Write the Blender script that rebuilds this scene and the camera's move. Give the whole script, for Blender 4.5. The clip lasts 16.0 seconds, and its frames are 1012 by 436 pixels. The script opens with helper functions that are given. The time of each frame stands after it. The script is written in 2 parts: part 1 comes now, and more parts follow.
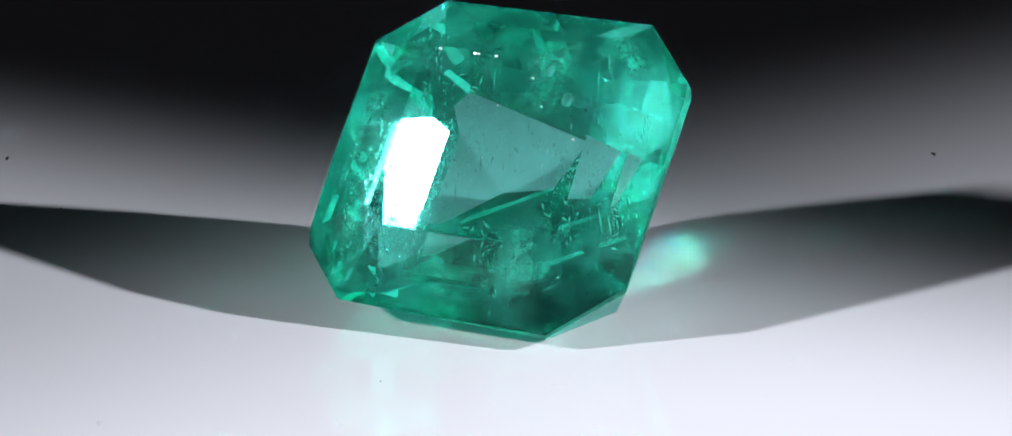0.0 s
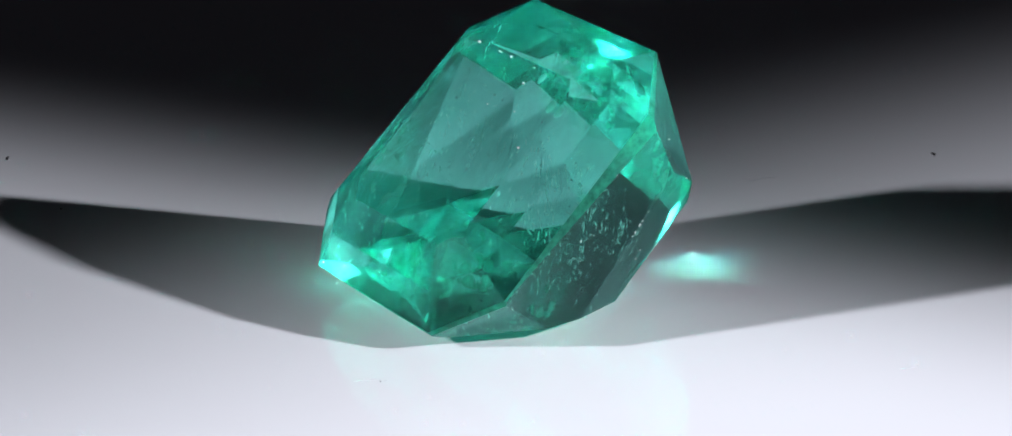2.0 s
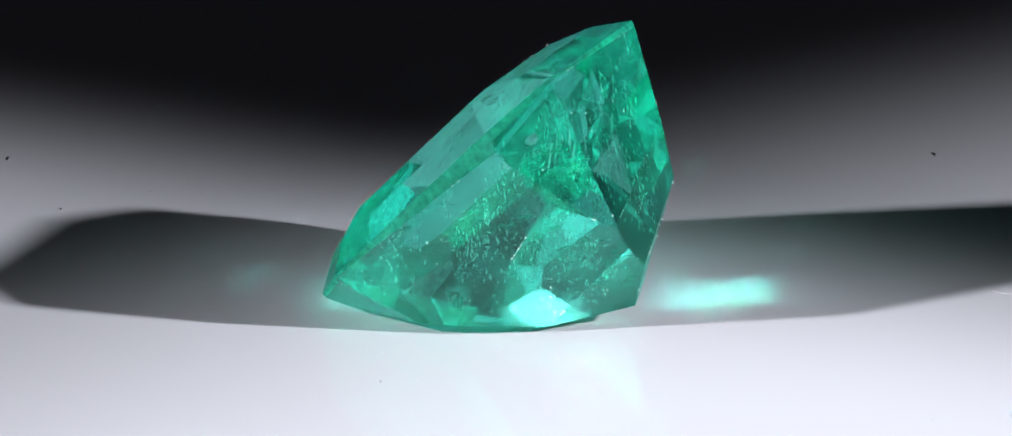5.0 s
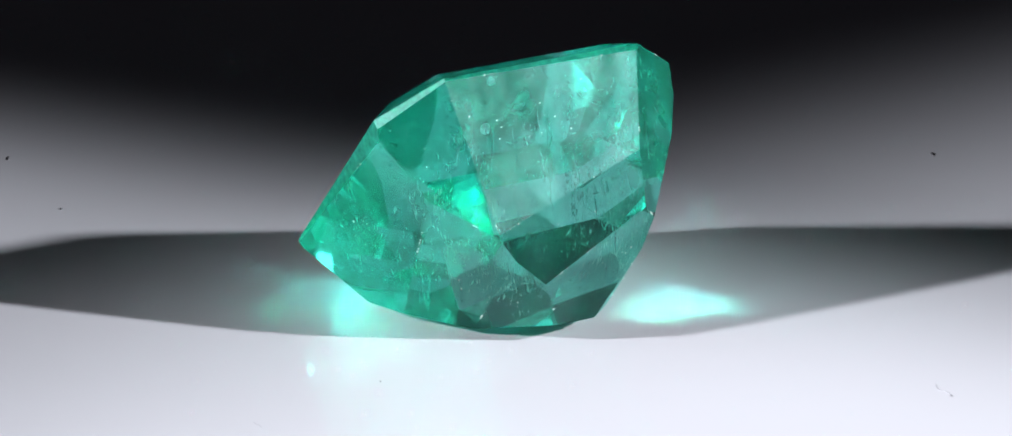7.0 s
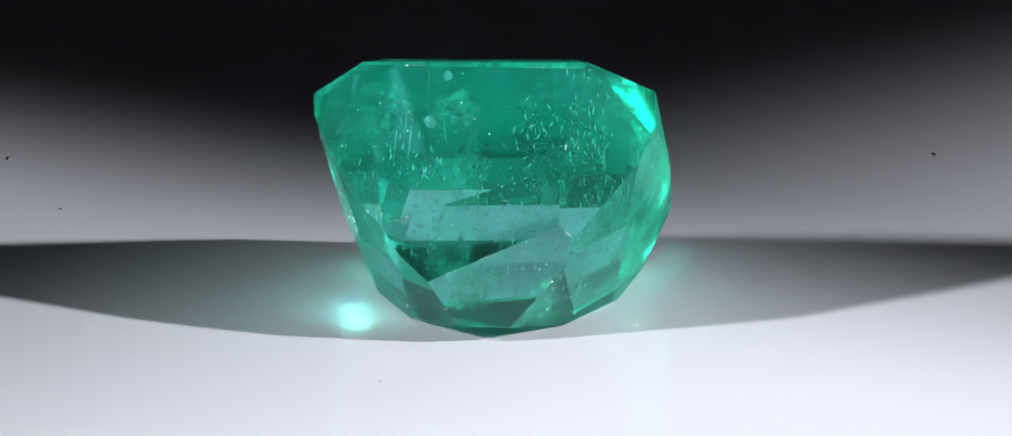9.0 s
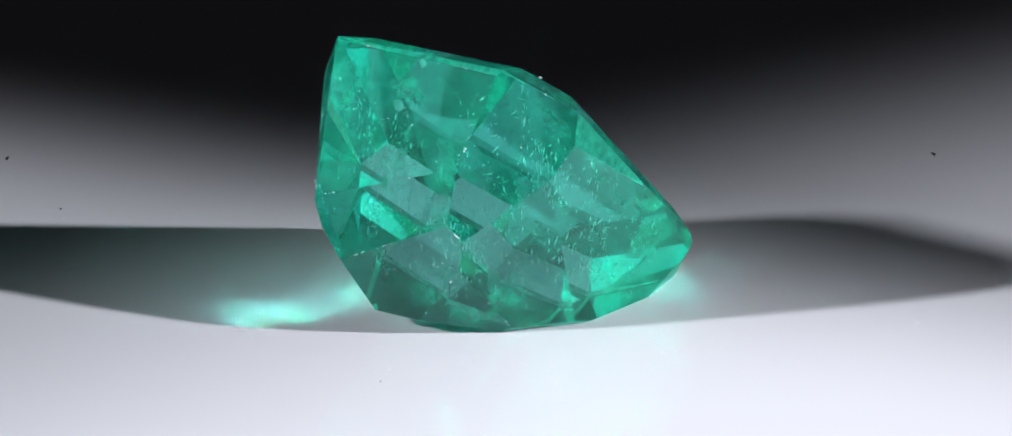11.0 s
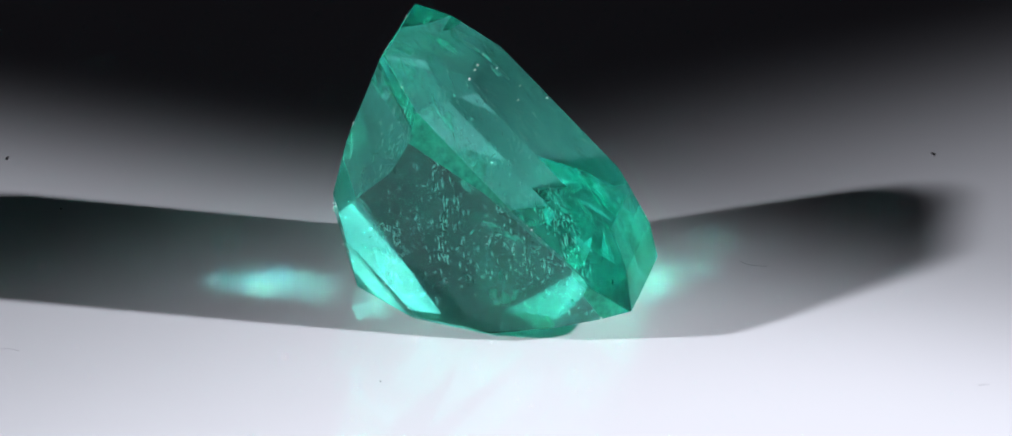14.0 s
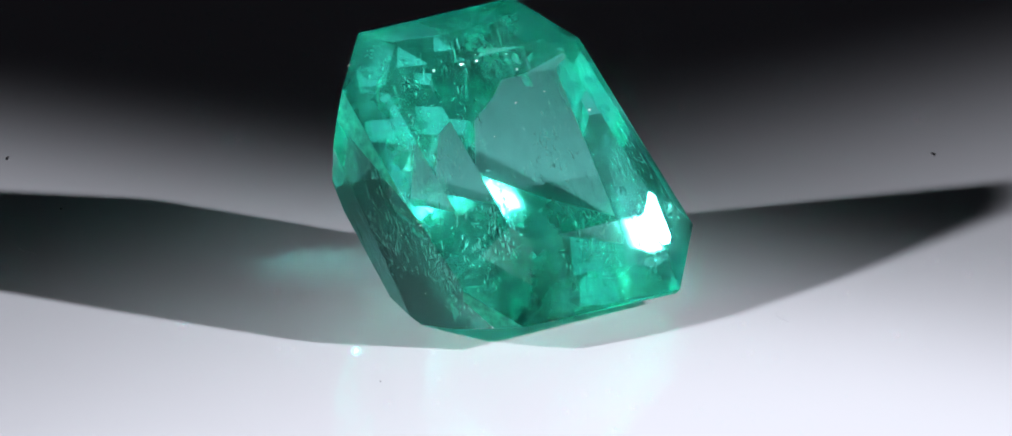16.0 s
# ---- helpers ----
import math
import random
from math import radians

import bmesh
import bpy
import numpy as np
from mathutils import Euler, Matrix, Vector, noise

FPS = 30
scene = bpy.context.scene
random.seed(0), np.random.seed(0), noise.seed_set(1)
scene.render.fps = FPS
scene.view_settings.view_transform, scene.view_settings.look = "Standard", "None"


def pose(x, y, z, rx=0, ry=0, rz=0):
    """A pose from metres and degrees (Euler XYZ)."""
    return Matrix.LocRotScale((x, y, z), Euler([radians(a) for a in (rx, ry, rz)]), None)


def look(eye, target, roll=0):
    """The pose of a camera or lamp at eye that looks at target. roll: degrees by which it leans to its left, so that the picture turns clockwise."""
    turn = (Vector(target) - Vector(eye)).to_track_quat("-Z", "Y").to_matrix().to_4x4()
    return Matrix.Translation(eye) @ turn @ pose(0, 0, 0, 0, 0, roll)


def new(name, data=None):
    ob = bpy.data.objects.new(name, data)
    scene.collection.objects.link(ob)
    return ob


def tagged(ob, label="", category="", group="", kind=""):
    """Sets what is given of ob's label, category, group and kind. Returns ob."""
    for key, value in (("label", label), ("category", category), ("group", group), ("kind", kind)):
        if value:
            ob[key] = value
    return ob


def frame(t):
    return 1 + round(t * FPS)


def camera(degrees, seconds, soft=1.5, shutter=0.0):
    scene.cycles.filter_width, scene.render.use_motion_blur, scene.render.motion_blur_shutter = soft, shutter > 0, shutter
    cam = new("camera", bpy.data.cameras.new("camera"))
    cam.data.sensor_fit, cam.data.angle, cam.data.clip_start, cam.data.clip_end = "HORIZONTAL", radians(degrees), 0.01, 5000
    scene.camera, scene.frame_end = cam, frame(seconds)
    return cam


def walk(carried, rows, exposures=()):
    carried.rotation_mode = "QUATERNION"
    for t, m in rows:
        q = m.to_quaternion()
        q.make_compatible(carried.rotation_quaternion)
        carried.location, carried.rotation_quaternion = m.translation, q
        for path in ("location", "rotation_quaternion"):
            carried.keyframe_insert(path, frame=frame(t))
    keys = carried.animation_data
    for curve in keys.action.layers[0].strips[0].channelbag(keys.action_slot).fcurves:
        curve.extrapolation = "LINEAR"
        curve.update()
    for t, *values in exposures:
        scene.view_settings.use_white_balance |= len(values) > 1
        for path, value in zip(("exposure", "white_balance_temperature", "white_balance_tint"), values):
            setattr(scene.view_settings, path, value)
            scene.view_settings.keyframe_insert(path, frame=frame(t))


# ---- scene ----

MM = 0.001
TURN = -18.267           # degrees of turn a second, clockwise seen from above

# ---- camera: a long macro lens, standing still ----
cam = camera(10, 16.0, soft=1.5)
EYE = Vector((0.0, -0.17083, 0.054008))
AIM = Vector((0.000181, 0.000822, 0.002409))
walk(cam, [(0.0, look(EYE, AIM)), (16.0, look(EYE, AIM))], exposures=[(0.0, 0.21), (16.0, 0.21)])

# ---- light: two small spot lamps that cross on the stone, in a dark room ----
world = bpy.data.worlds.new("dark_room")
scene.world = world
world.use_nodes = True
world.node_tree.nodes["Background"].inputs[0].default_value = (0.84, 0.80, 1.0, 1)
world.node_tree.nodes["Background"].inputs[1].default_value = 0.0055


def spot(name, place, target, watts, size, cone, blend):
    lamp = bpy.data.lights.new(name, "SPOT")
    lamp.energy, lamp.shadow_soft_size = watts, size
    lamp.spot_size, lamp.spot_blend = radians(cone), blend
    lamp.color = (0.905, 0.92, 1.0)
    ob = new(name, lamp)
    ob.matrix_world = look(place, target)
    return ob


spot("spot_lamp", (0.2511, -0.0975, 0.1271), (-0.1341, -0.0627, 0), 5.1, 0.006, 37.4, 0.25)
spot("spot_lamp", (-0.2423, -0.1155, 0.1298), (0.2374, -0.0133, 0), 5.3, 0.010, 36.2, 0.25)


# the stone's many inner reflections need long light paths
scene.cycles.max_bounces = 24
scene.cycles.transmission_bounces = 24
scene.cycles.glossy_bounces = 16
scene.cycles.transparent_max_bounces = 96
scene.cycles.sample_clamp_indirect = 0.0
scene.cycles.blur_glossy = 0.03


# how the stone leans on the plate, and its middle in mm
STONE_TURN = Matrix(((0.9291, 0.2780, -0.2439), (-0.3688, 0.6461, -0.6683), (-0.0283, 0.7109, 0.7028)))
STONE_PLACE = Vector((0.068, -0.407, 4.914))


# ---- materials ----
def material(name):
    m = bpy.data.materials.new(name)
    m.use_nodes = True
    nt = m.node_tree
    nt.nodes.clear()
    out = nt.nodes.new("ShaderNodeOutputMaterial")

    def add(kind, **inputs):
        n = nt.nodes.new(kind)
        for k, v in inputs.items():
            key = k.replace("_", " ")
            if isinstance(v, bpy.types.NodeSocket):
                nt.links.new(v, n.inputs[key])
            else:
                n.inputs[key].default_value = v
        return n
    return m, nt, out, add


def emerald_material(name, colour):
    """Clear green glass whose worn polish spreads a little of the light that crosses it."""
    m, nt, out, add = material(name)
    tc = add("ShaderNodeTexCoord")
    drawn = add("ShaderNodeMapping", Vector=tc.outputs["Object"], Scale=(1.0, 1.0, 0.45))
    wear = add("ShaderNodeTexNoise", Vector=drawn.outputs[0], Scale=650.0, Detail=6.0, Roughness=0.7)
    share = add("ShaderNodeMapRange", Value=wear.outputs[0])
    for k, v in (("From Min", 0.35), ("From Max", 0.70), ("To Min", 0.04), ("To Max", 0.29)):
        share.inputs[k].default_value = v
    clear = add("ShaderNodeBsdfGlass", Color=colour, Roughness=0.0, IOR=1.58)
    worn = add("ShaderNodeBsdfGlass", Color=colour, Roughness=0.30, IOR=1.58)
    mix = add("ShaderNodeMixShader", Fac=share.outputs[0])
    nt.links.new(clear.outputs[0], mix.inputs[1])
    nt.links.new(worn.outputs[0], mix.inputs[2])
    nt.links.new(mix.outputs[0], out.inputs[0])
    return m


def girdle_material():
    """The ground, unpolished rim: part rough glass, part a surface that spreads the light into the stone."""
    m, nt, out, add = material("ground_emerald")
    tc = add("ShaderNodeTexCoord")
    grit = add("ShaderNodeTexNoise", Vector=tc.outputs["Object"], Scale=4000.0, Detail=4.0)
    glass = add("ShaderNodeBsdfGlass", Color=(0.5, 1.0, 0.92, 1), Roughness=0.25, IOR=1.58)
    spread = add("ShaderNodeBsdfTranslucent", Color=(0.35, 0.98, 0.82, 1))
    mix = add("ShaderNodeMixShader", Fac=grit.outputs[0])
    nt.links.new(glass.outputs[0], mix.inputs[1])
    nt.links.new(spread.outputs[0], mix.inputs[2])
    nt.links.new(mix.outputs[0], out.inputs[0])
    return m


def plate_material():
    m, nt, out, add = material("white_acrylic")
    tc = add("ShaderNodeTexCoord")
    n1 = add("ShaderNodeTexNoise", Vector=tc.outputs["Object"], Scale=60.0, Detail=4.0)
    mix = add("ShaderNodeMixRGB", Fac=n1.outputs[0], Color1=(0.74, 0.74, 0.77, 1), Color2=(0.80, 0.80, 0.83, 1))
    p = add("ShaderNodeBsdfPrincipled", Base_Color=mix.outputs[0], Roughness=0.04, IOR=1.49)
    nt.links.new(p.outputs[0], out.inputs[0])
    return m


def plain_material(name, colour, rough, metal=0.0):
    m, nt, out, add = material(name)
    tc = add("ShaderNodeTexCoord")
    n1 = add("ShaderNodeTexNoise", Vector=tc.outputs["Object"], Scale=3000.0, Detail=2.0)
    mix = add("ShaderNodeMixRGB", Fac=n1.outputs[0], Color1=tuple(c * 0.8 for c in colour) + (1,), Color2=(*colour, 1))
    p = add("ShaderNodeBsdfPrincipled", Base_Color=mix.outputs[0], Roughness=rough, Metallic=metal)
    nt.links.new(p.outputs[0], out.inputs[0])
    return m


DUST = plain_material("dust", (0.62, 0.62, 0.65), 0.8)
CAMERA_DUST = plain_material("camera_dust", (0.24, 0.24, 0.25), 0.8)
CHIP = plain_material("chipped_edge", (0.90, 1.0, 0.97), 0.5)
PALE = plain_material("pale_inclusion", (0.96, 1.0, 0.98), 0.28, 0.45)
FLASH = plain_material("bright_inclusion", (0.97, 1.0, 0.99), 0.14, 0.85)
DARK = plain_material("dark_inclusion", (0.02, 0.03, 0.03), 0.5)


def veil_material():
    """A healed fracture: a thin, patchy, milky sheet inside the stone."""
    m, nt, out, add = material("healed_fracture")
    tc = add("ShaderNodeTexCoord")
    big = add("ShaderNodeTexNoise", Vector=tc.outputs["Object"], Scale=900.0, Detail=6.0, Roughness=0.7)
    fine = add("ShaderNodeTexNoise", Vector=tc.outputs["Object"], Scale=2500.0, Detail=2.0)
    both = add("ShaderNodeMath")
    both.operation = "MULTIPLY"
    nt.links.new(big.outputs[0], both.inputs[0])
    nt.links.new(fine.outputs[0], both.inputs[1])
    fade = add("ShaderNodeAttribute")
    fade.attribute_name = "fade"
    thin = add("ShaderNodeMath")
    thin.operation = "MULTIPLY"
    nt.links.new(both.outputs[0], thin.inputs[0])
    nt.links.new(fade.outputs["Fac"], thin.inputs[1])
    ramp = add("ShaderNodeMapRange", Value=thin.outputs[0])
    for k, v in (("From Min", 0.14), ("From Max", 0.42), ("To Min", 0.0), ("To Max", 0.62)):
        ramp.inputs[k].default_value = v
    clear = add("ShaderNodeBsdfTransparent")
    milk = add("ShaderNodeBsdfTranslucent", Color=(0.36, 0.99, 0.82, 1))
    lit = add("ShaderNodeBsdfDiffuse", Color=(0.36, 0.99, 0.82, 1))
    half = add("ShaderNodeMixShader", Fac=0.5)
    mix = add("ShaderNodeMixShader", Fac=ramp.outputs[0])
    nt.links.new(milk.outputs[0], half.inputs[1])
    nt.links.new(lit.outputs[0], half.inputs[2])
    nt.links.new(clear.outputs[0], mix.inputs[1])
    nt.links.new(half.outputs[0], mix.inputs[2])
    nt.links.new(mix.outputs[0], out.inputs[0])
    return m


VEIL = veil_material()


def haze_material():
    """An all but clear sheet, added to stand in for light scattered in the stone's body."""
    m, nt, out, add = material("scatter_haze")
    tc = add("ShaderNodeTexCoord")
    drawn = add("ShaderNodeMapping", Vector=tc.outputs["Object"], Scale=(1.0, 1.0, 0.3))
    cloud = add("ShaderNodeTexNoise", Vector=drawn.outputs[0], Scale=900.0, Detail=7.0, Roughness=0.72)
    ramp = add("ShaderNodeMapRange", Value=cloud.outputs[0])
    for k, v in (("From Min", 0.47), ("From Max", 0.66), ("To Min", 0.0), ("To Max", 0.13)):
        ramp.inputs[k].default_value = v
    # the haze is thinned towards the middle of the stone
    axis = STONE_TURN.to_quaternion().to_matrix() @ Vector((0, 0, 1))
    off = add("ShaderNodeVectorMath")
    off.operation = "SUBTRACT"
    nt.links.new(tc.outputs["Object"], off.inputs[0])
    off.inputs[1].default_value = STONE_PLACE * MM
    across = add("ShaderNodeVectorMath")
    across.operation = "CROSS_PRODUCT"
    nt.links.new(off.outputs[0], across.inputs[0])
    across.inputs[1].default_value = axis
    far = add("ShaderNodeVectorMath")
    far.operation = "LENGTH"
    nt.links.new(across.outputs[0], far.inputs[0])
    rim = add("ShaderNodeMapRange", Value=far.outputs["Value"])
    for k, v in (("From Min", 0.0024), ("From Max", 0.0042), ("To Min", 0.15), ("To Max", 1.0)):
        rim.inputs[k].default_value = v
    dense = add("ShaderNodeMath")
    dense.operation = "MULTIPLY"
    nt.links.new(ramp.outputs[0], dense.inputs[0])
    nt.links.new(rim.outputs[0], dense.inputs[1])
    clear = add("ShaderNodeBsdfTransparent")
    milk = add("ShaderNodeBsdfTranslucent", Color=(0.38, 1.0, 0.87, 1))
    lit = add("ShaderNodeBsdfDiffuse", Color=(0.38, 1.0, 0.87, 1))
    half = add("ShaderNodeMixShader", Fac=0.5)
    mix = add("ShaderNodeMixShader", Fac=dense.outputs[0])
    nt.links.new(milk.outputs[0], half.inputs[1])
    nt.links.new(lit.outputs[0], half.inputs[2])
    nt.links.new(clear.outputs[0], mix.inputs[1])
    nt.links.new(half.outputs[0], mix.inputs[2])
    nt.links.new(mix.outputs[0], out.inputs[0])
    return m


HAZE = haze_material()
EMERALD = emerald_material("emerald", (0.52, 1.0, 0.93, 1))
GROUND_RIM = girdle_material()
PLATE = plate_material()


def mesh_object(name, bm, mat, parent=None, smooth=False):
    me = bpy.data.meshes.new(name)
    bm.to_mesh(me)
    bm.free()
    me.materials.append(mat)
    if smooth:
        me.polygons.foreach_set("use_smooth", [True] * len(me.polygons))
    ob = new(name, me)
    if parent:
        ob.parent = parent
    return ob


# ---- the white plate on which the stone turns ----
def plate():
    """A thick sheet with eased edges; its top lies at z = 0."""
    bm = bmesh.new()
    bmesh.ops.create_cube(bm, size=1.0)
    for v in bm.verts:
        v.co = Vector((v.co.x * 0.80, v.co.y * 0.70, (v.co.z - 0.5) * 0.010))
    bmesh.ops.bevel(bm, geom=bm.edges[:], offset=0.0015, segments=3, affect="EDGES", profile=0.5)
    ob = mesh_object("floor", bm, PLATE)
    return tagged(ob, "glossy white acrylic display plate under the stone", "floor", kind="structure")


plate()

# ---- the emerald: a square step cut, given facet by facet ----
# sides in turn round the stone: azimuth and girdle distance, then the pavilion facets from the girdle down,
# each by its azimuth, its lean from upright and its distance from the stone's middle (degrees and mm)
SIDES = (
    (132.45, 5.986, (133.01, 25.17, 5.366), (116.91, 57.56, 5.689)),
    (90.41, 5.122, (90.00, 23.00, 4.720), (93.00, 31.00, 4.930)),
    (42.19, 6.040, (43.92, 22.06, 5.627), (35.85, 24.54, 5.679), (36.08, 57.57, 6.371)),
    (0.26, 5.210, (-1.69, 23.33, 4.869), (2.04, 36.70, 5.048), (2.98, 52.64, 5.611)),
    (-46.40, 6.400, (-46.93, 23.81, 5.874), (-43.45, 44.98, 5.774), (-42.99, 55.76, 5.972)),
    (-91.11, 5.768, (-92.88, 33.23, 4.782), (-81.30, 43.88, 4.676), (-85.34, 57.10, 5.120)),
    (-138.01, 6.505, (-142.09, 15.00, 6.329), (-135.87, 51.07, 5.804), (-132.54, 58.46, 5.945)),
    (178.07, 5.309, (183.52, 22.15, 4.928), (177.30, 35.01, 5.036), (176.64, 53.94, 5.629)),
)
REST = 4.731             # the small facet on which the stone rests, from its middle
GIRDLE, CROWN, INSET = 0.15, (0.68, 0.464), (1.00, 1.24)


def facets():
    """Each facet's plane in the stone's own space: normal and distance."""
    out = [(Vector((0, 0, 1)), GIRDLE + sum(CROWN)),
           (STONE_TURN.to_quaternion().to_matrix().transposed() @ Vector((0, 0, -1)), REST)]
    for azimuth, girdle, *steps in SIDES:
        u = Vector((math.cos(radians(azimuth)), math.sin(radians(azimuth)), 0))
        out.append((u, girdle))
        for turn, lean, distance in steps:
            level = math.cos(radians(lean))
            n = Vector((math.cos(radians(turn)) * level, math.sin(radians(turn)) * level, -math.sin(radians(lean))))
            out.append((n, distance))
        a, z = girdle, GIRDLE
        for inset, rise in zip(INSET, CROWN):
            n = (u * rise + Vector((0, 0, inset))).normalized()
            out.append((n, n.dot(u * a + Vector((0, 0, z)))))
            a, z = a - inset, z + rise
    return out


def stone_space(points):
    """Points of the stone's own space, in mm, laid on the plate in its leaning pose, in metres."""
    turn = STONE_TURN.to_quaternion().to_matrix()
    return [(turn @ Vector(p) + STONE_PLACE) * MM for p in points]


def emerald():
    """One closed stone, parted by name into table, crown, girdle and pavilion."""
    bm = bmesh.new()
    bmesh.ops.create_cube(bm, size=30)
    for n, d in facets():
        cut = bmesh.ops.bisect_plane(bm, geom=bm.verts[:] + bm.edges[:] + bm.faces[:], plane_co=n * d, plane_no=n,
                                     clear_outer=True, dist=1e-5)
        rim = [g for g in cut["geom_cut"] if isinstance(g, bmesh.types.BMEdge)]
        if len(rim) > 2:
            bmesh.ops.contextual_create(bm, geom=rim)
    bmesh.ops.recalc_face_normals(bm, faces=bm.faces[:])
    bm.normal_update()
    zones = {"table": [], "crown": [], "girdle": [], "pavilion": []}
    for f in bm.faces:
        z = f.normal.z
        zone = "table" if z > 0.999 else "crown" if z > 0.05 else "girdle" if z > -0.02 else "pavilion"
        zones[zone].append([v.co.copy() for v in f.verts])
    bm.free()
    root = tagged(new("emerald"), "square step-cut green emerald leaning on its pavilion on white acrylic", "gemstone")
    low = min(p.z for fs in zones.values() for f in fs for p in stone_space(f))
    for zone, fs in zones.items():
        part_bm = bmesh.new()
        for f in fs:
            part_bm.faces.new([part_bm.verts.new(p - Vector((0, 0, low))) for p in stone_space(f)])
        bmesh.ops.remove_doubles(part_bm, verts=part_bm.verts[:], dist=1e-8)
        mesh_object(zone, part_bm, GROUND_RIM if zone == "girdle" else EMERALD, root)
    return root, low


STONE, LOW = emerald()


# ---- the garden of inclusions inside the stone ----
def inside(p, margin=0.25):
    return all(n.dot(p) < d - margin for n, d in FACETS)


FACETS = facets()


def fleck(bm, centre, along, across, length, width):
    """A small bent flake: two thin triangles that share an edge."""
    a, b = along * length / 2, across * width / 2
    lift = along.cross(across) * width * 0.3
    pts = stone_space([centre - a, centre + b + lift, centre + a, centre - b])
    vs = [bm.verts.new(p - Vector((0, 0, LOW))) for p in pts]
    bm.faces.new(vs[:3])
    bm.faces.new((vs[0], vs[2], vs[3]))


def unit(rng):
    return Vector((rng.gauss(0, 1), rng.gauss(0, 1), rng.gauss(0, 1))).normalized()


def inclusions():
    rng = random.Random(7)
    specks, needles, veils, dark = bmesh.new(), bmesh.new(), bmesh.new(), bmesh.new()
    grow = Vector((-0.03, 0.71, 0.70)).normalized()      # the crystal's growth direction, along which tubes lie

    def spot_in():
        while True:
            p = Vector((rng.uniform(-5.5, 5.5), rng.uniform(-5.5, 5.5), rng.uniform(-6.5, 1.2)))
            if inside(p):
                return p
    for i in range(700):
        u = unit(rng)
        fleck(specks, spot_in(), u, u.orthogonal().normalized(), 0.016 + 0.11 * rng.random() ** 3, 0.012 + 0.05 * rng.random() ** 2)
    for i in range(14):
        u = (grow + unit(rng) * 0.12).normalized()
        fleck(needles, spot_in(), u, u.orthogonal().normalized(), rng.uniform(0.6, 1.5), rng.uniform(0.02, 0.06))
    for i in range(34):
        u = (grow + unit(rng) * 0.12).normalized()
        fleck(needles, spot_in(), u, u.orthogonal().normalized(), rng.uniform(0.25, 0.9), rng.uniform(0.008, 0.02))
    for i in range(12):          # broad, bright feathers that stand behind the long side
        u = (grow + unit(rng) * 0.14).normalized()
        p = Vector((rng.uniform(-0.6, 2.6), rng.uniform(2.2, 4.0), rng.uniform(-2.6, 0.2)))
        if inside(p, 0.3):
            fleck(needles, p, u, u.orthogonal().normalized(), rng.uniform(0.7, 2.0), rng.uniform(0.02, 0.06))
    for k in range(24):
        c, n = spot_in(), unit(rng)
        c = c * 0.9 + Vector((0, 0, 0.6))
        n = (n - grow * n.dot(grow)).normalized()
        s = n.cross(grow)
        long, wide = rng.uniform(0.5, 1.6), rng.uniform(0.2, 0.7)
        for i in range(85):
            p = c + grow * rng.gauss(0, long) + s * rng.gauss(0, wide) + n * rng.gauss(0, 0.05)
            if inside(p):
                u = (grow + unit(rng) * (0.2 if rng.random() < 0.6 else 1.5)).normalized()
                size = rng.random() ** 3
                fleck(veils, p, u, s if rng.random() < 0.6 else u.orthogonal().normalized(), 0.02 + 0.32 * size, 0.012 + 0.05 * size)
    for i in range(26):
        u = unit(rng)
        fleck(dark, spot_in(), u, u.orthogonal().normalized(), rng.uniform(0.06, 0.16), rng.uniform(0.03, 0.06))
    crystals = bmesh.new()
    for c, size in ((Vector((1.1, 2.6, 1.0)), 0.13), (Vector((1.65, 2.05, -0.3)), 0.16)):
        ball = bmesh.ops.create_icosphere(crystals, subdivisions=2, radius=size)
        for v in ball["verts"]:
            p = v.co * (1 + 0.4 * noise.noise(v.co * 9 + c))
            v.co = stone_space([c + Vector((p.x, p.y * 1.5, p.z))])[0] - Vector((0, 0, LOW))
    for name, bm, mat, label in (("crystal_inclusions", crystals, CHIP, "two white rounded crystals"), ("speck_inclusions", specks, FLASH, "pale mineral specks"), ("needle_inclusions", needles, FLASH, "pale growth needles"),
                                 ("veil_inclusions", veils, PALE, "pale feathery veil"), ("dark_inclusions", dark, DARK, "dark mineral specks")):
        tagged(mesh_object(name, bm, mat, STONE), label, kind="stuff")

inclusions()


def surface_dust():
    """A few pale crumbs that cling to the table."""
    rng, bm = random.Random(3), bmesh.new()
    top = GIRDLE + sum(CROWN)
    for i in range(9):
        c = Vector((rng.uniform(-2.6, 2.6), rng.uniform(-2.0, 2.8) if i > 4 else 2.75, top + 0.02))
        size = rng.uniform(0.02, 0.05)
        grain = bmesh.ops.create_icosphere(bm, subdivisions=1, radius=size)
        for v in grain["verts"]:
            p = v.co * (1 + 0.5 * noise.noise(v.co * 40 + c))
            v.co = stone_space([c + Vector((p.x * 1.6, p.y, p.z))])[0] - Vector((0, 0, LOW))
    tagged(mesh_object("surface_dust", bm, PALE, STONE), "pale dust crumbs clinging to the table", kind="stuff")


surface_dust()


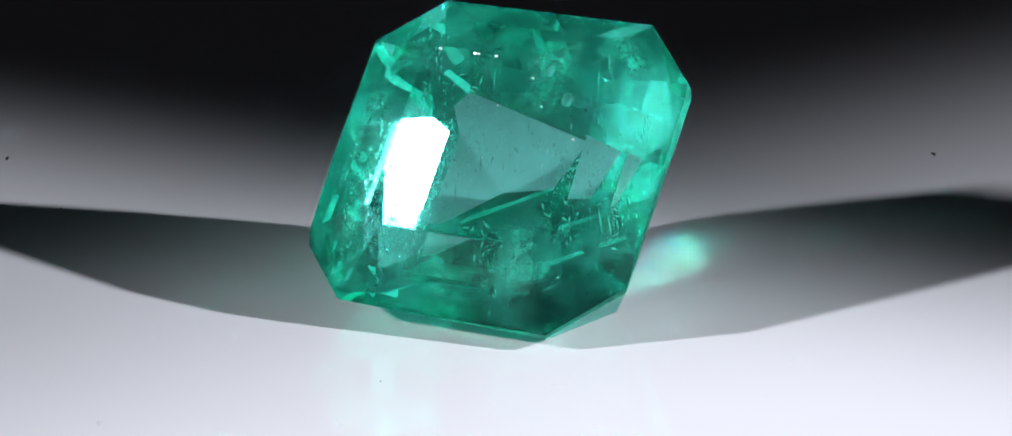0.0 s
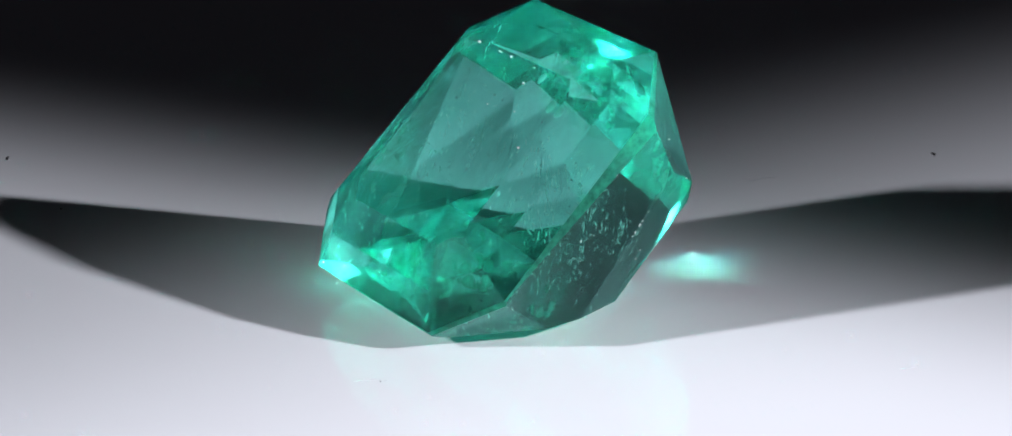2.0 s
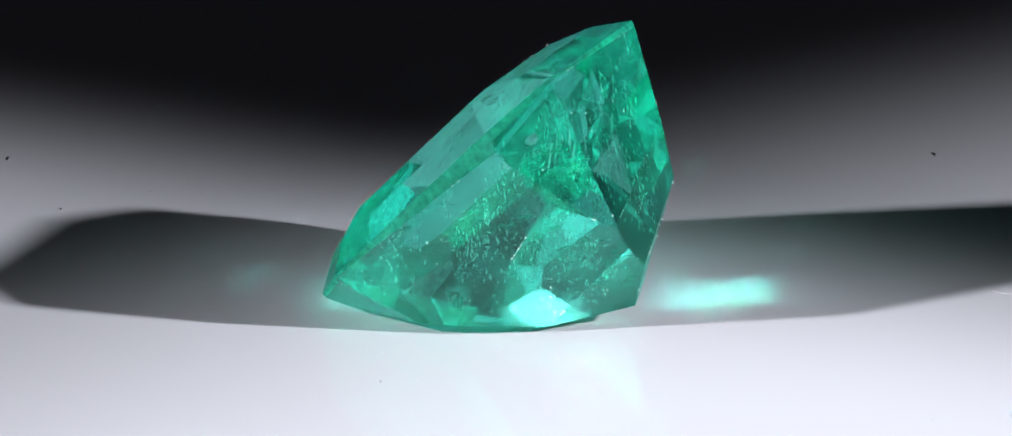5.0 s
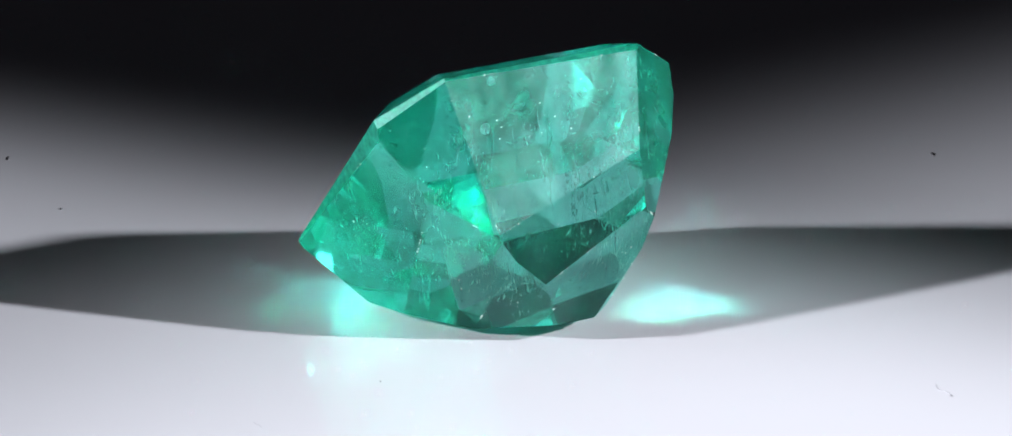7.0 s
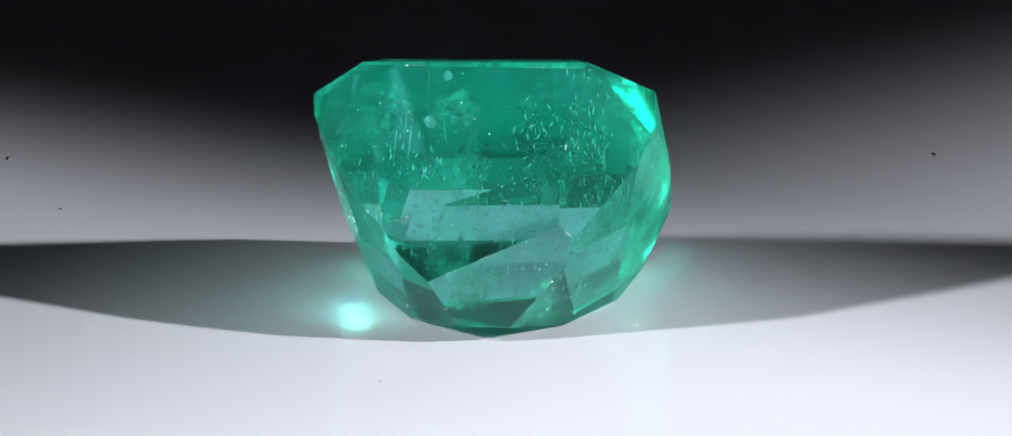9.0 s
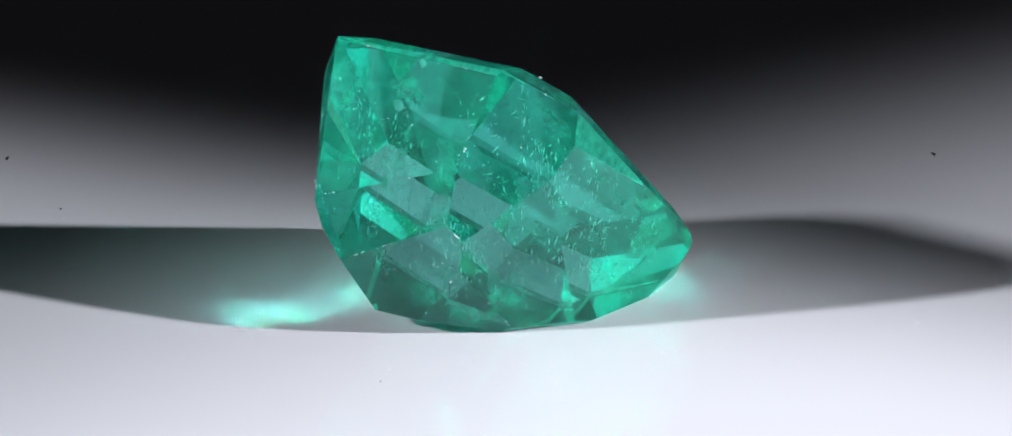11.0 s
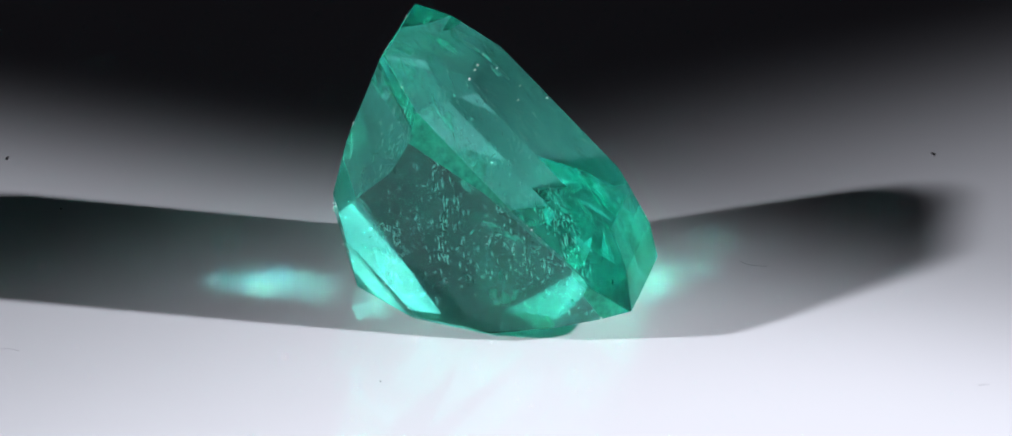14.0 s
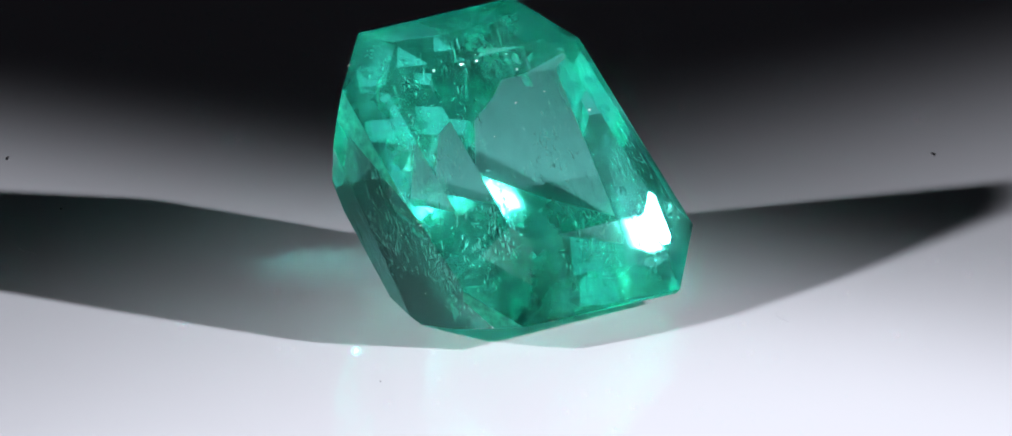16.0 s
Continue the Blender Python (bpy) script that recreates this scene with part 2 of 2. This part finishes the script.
def edge_chips():
    """Tiny bright nicks along the worn edges between the facets, and crumbs on the facets themselves."""
    rng, bm = random.Random(11), bmesh.new()
    skin = [(ob.data, e) for ob in STONE.children if ob.name == "pavilion" for e in ob.data.edges]
    ends = [tuple(me.vertices[i].co for i in e.vertices) for me, e in skin]
    weights = [(a - b).length for a, b in ends]
    middle = STONE_PLACE * MM

    def nick(p, size):
        out = (p - middle).normalized()
        grain = bmesh.ops.create_icosphere(bm, subdivisions=1, radius=size)
        side = unit(rng)
        for v in grain["verts"]:
            q = v.co * (1 + 0.6 * noise.noise(v.co * 30000 + p * 5000))
            v.co = p + out * size * 0.4 + q + side * q.dot(side) * 0.8
    for a, b in rng.choices(ends, weights, k=46):
        start, run = rng.random(), rng.uniform(0.02, 0.10)
        for i in range(rng.choice((1, 2, 3, 6))):
            p = a.lerp(b, min(0.99, max(0.01, start + rng.gauss(0, run))))
            if p.z > 0.0004:
                nick(p, (0.006 + 0.022 * rng.random() ** 3) * MM)
    faces = [(ob.data, f) for ob in STONE.children if ob.name == "pavilion" for f in ob.data.polygons]
    for me, f in rng.choices(faces, [f.area for me, f in faces], k=120):
        mix = [rng.random() for i in f.vertices]
        p = sum((me.vertices[i].co * w for i, w in zip(f.vertices, mix)), Vector()) / sum(mix)
        if p.z > 0.0004:
            nick(p, (0.006 + 0.016 * rng.random() ** 3) * MM)
    tagged(mesh_object("edge_chips", bm, CHIP, STONE), "tiny bright nicks along the facet edges", kind="stuff")


edge_chips()


def fractures():
    """Wavy healed fractures that stand along the growth direction."""
    rng = random.Random(23)
    grow = Vector((-0.03, 0.71, 0.70)).normalized()
    for k in range(9):
        rim = k < 6          # most lie close under the crown, round the rim
        while True:
            c = Vector((rng.uniform(-5, 5), rng.uniform(-5, 5), rng.uniform(-1.0, 0.8) if rim else rng.uniform(-3.5, 0.5)))
            if inside(c, 0.3) and (not rim or max(abs(c.x), abs(c.y)) > 2.9):
                break
        n = unit(rng)
        n = (Vector((0, 0, 1)) + n * 0.55).normalized() if rim else (n - grow * n.dot(grow) * 0.8).normalized()
        a = n.orthogonal().normalized()
        b = n.cross(a)
        size, bm, grid = rng.uniform(1.0, 1.9), bmesh.new(), {}
        fade = bm.verts.layers.float.new("fade")
        for i in range(-16, 17):
            for j in range(-16, 17):
                u, v = i / 12, j / 12
                wave = noise.noise(Vector((u * 2 + k, v * 2, k * 3.1))) * 0.3
                edge = 1.0 + 0.35 * noise.noise(Vector((math.atan2(v, u) * 1.5, k * 1.7, 0)))
                p = c + (a * u + b * v) * size + n * wave
                if u * u + v * v < edge * edge and inside(p, 0.2):
                    grid[i, j] = bm.verts.new(stone_space([p])[0] - Vector((0, 0, LOW)))
                    clear = min(d - n2.dot(p) for n2, d in FACETS)
                    grid[i, j][fade] = min(1.0, 1.6 * (1 - math.hypot(u, v) / edge), max(0.0, (clear - 0.25) * 2.5))
        for i, j in list(grid):
            quad = [grid.get(q) for q in ((i, j), (i + 1, j), (i + 1, j + 1), (i, j + 1))]
            if all(quad):
                bm.faces.new(quad)
        tagged(mesh_object("healed_fracture", bm, VEIL, STONE, True), "milky green healed fracture")


fractures()


def scatter_haze():
    """Added sheets that brighten the stone with scattered light, each cut to its outline a little under the surface."""
    rng = random.Random(5)
    for k in range(6):
        n = (Vector((0, 0, 1)) + unit(rng) * 0.35).normalized()
        c = Vector((0, 0, 0.5 - 0.45 * k))
        a = n.orthogonal().normalized()
        b = n.cross(a)
        rim = [c + (a * i + b * j) * 12 for i, j in ((-1, -1), (1, -1), (1, 1), (-1, 1))]
        for normal, d in FACETS:
            kept = []
            for p, q in zip(rim, rim[1:] + rim[:1]):
                hp, hq = normal.dot(p) - d + 0.12, normal.dot(q) - d + 0.12
                if hp <= 0:
                    kept.append(p)
                if hp * hq < 0:
                    kept.append(p.lerp(q, hp / (hp - hq)))
            rim = kept
        bm = bmesh.new()
        bm.faces.new([bm.verts.new(p - Vector((0, 0, LOW))) for p in stone_space(rim)])
        tagged(mesh_object("haze_sheet", bm, HAZE, STONE), "added hazy green sheet for light scattered in the stone")


scatter_haze()


# ---- dust and fibres on the plate ----
def speck(name, place, size, label, mat=DUST):
    """A flattened, uneven grain."""
    bm = bmesh.new()
    bmesh.ops.create_icosphere(bm, subdivisions=1, radius=0.5)
    for v in bm.verts:
        v.co *= 1 + 0.25 * noise.noise(v.co * 3 + Vector((*place, 0.0)) * 0.9)
        v.co = Vector((v.co.x * size[0], v.co.y * size[1], (v.co.z + 0.45) * size[2])) * MM
    ob = mesh_object(name, bm, mat)
    ob.location = Vector((place[0], place[1], 0)) * MM
    return tagged(ob, label, "dust", group="dust on the plate")


def fibre(points, thick, label):
    """A thin curled hair lying on the plate; its origin is the middle of the plate, about which it is carried round."""
    curve = bpy.data.curves.new("dust_fibre", "CURVE")
    curve.dimensions, curve.bevel_depth, curve.bevel_resolution = "3D", thick * MM, 1
    line = curve.splines.new("BEZIER")
    line.bezier_points.add(len(points) - 1)
    for b, (x, y) in zip(line.bezier_points, points):
        b.co = Vector((x, y, thick)) * MM
        b.handle_left_type = b.handle_right_type = "AUTO"
    curve.materials.append(DUST)
    return tagged(new("dust_fibre", curve), label, "fibre", group="fibres on the plate")


# still specks laid on the plate in place of dust in the camera
for place, size in (((-16.52, 15.8), (0.06, 0.55, 0.04)), ((-14.31, 9.85), (0.10, 0.18, 0.05)),
                    ((14.54, 16.25), (0.13, 0.40, 0.06)), ((-3.55, -8.0), (0.06, 0.16, 0.02))):
    speck("dust_speck", place, size, "tiny dark speck standing in for dust in the camera", CAMERA_DUST)
GRAIN = speck("dust_speck", (-11.62, -11.82), (0.20, 0.42, 0.02), "small grey dust grain on white acrylic")
FIBRES = [
    fibre(((1.30, -9.0), (1.48, -8.72), (1.72, -8.46), (2.05, -8.38)), 0.007, "short curled grey hair on white acrylic"),
    fibre(((-1.35, 15.3), (-1.02, 15.62), (-0.98, 15.95), (-0.70, 16.3)), 0.009, "fine dark hair on white acrylic"),
    fibre(((13.7, 1.6), (13.8, 1.9), (13.95, 2.1)), 0.007, "short pale grey fibre on white acrylic"),
]


def motions():
    for ob in FIBRES:
        walk(ob, [(t, pose(0, 0, 0, 0, 0, TURN * t)) for t in range(17)])
    start = Vector((-11.62, -11.82, 0)) * MM
    walk(GRAIN, [(t, pose(0, 0, 0, 0, 0, TURN * t) @ Matrix.Translation(start)) for t in range(17)])
    walk(STONE, [(t, pose(0, 0, 0, 0, 0, TURN * t)) for t in range(17)])


motions()
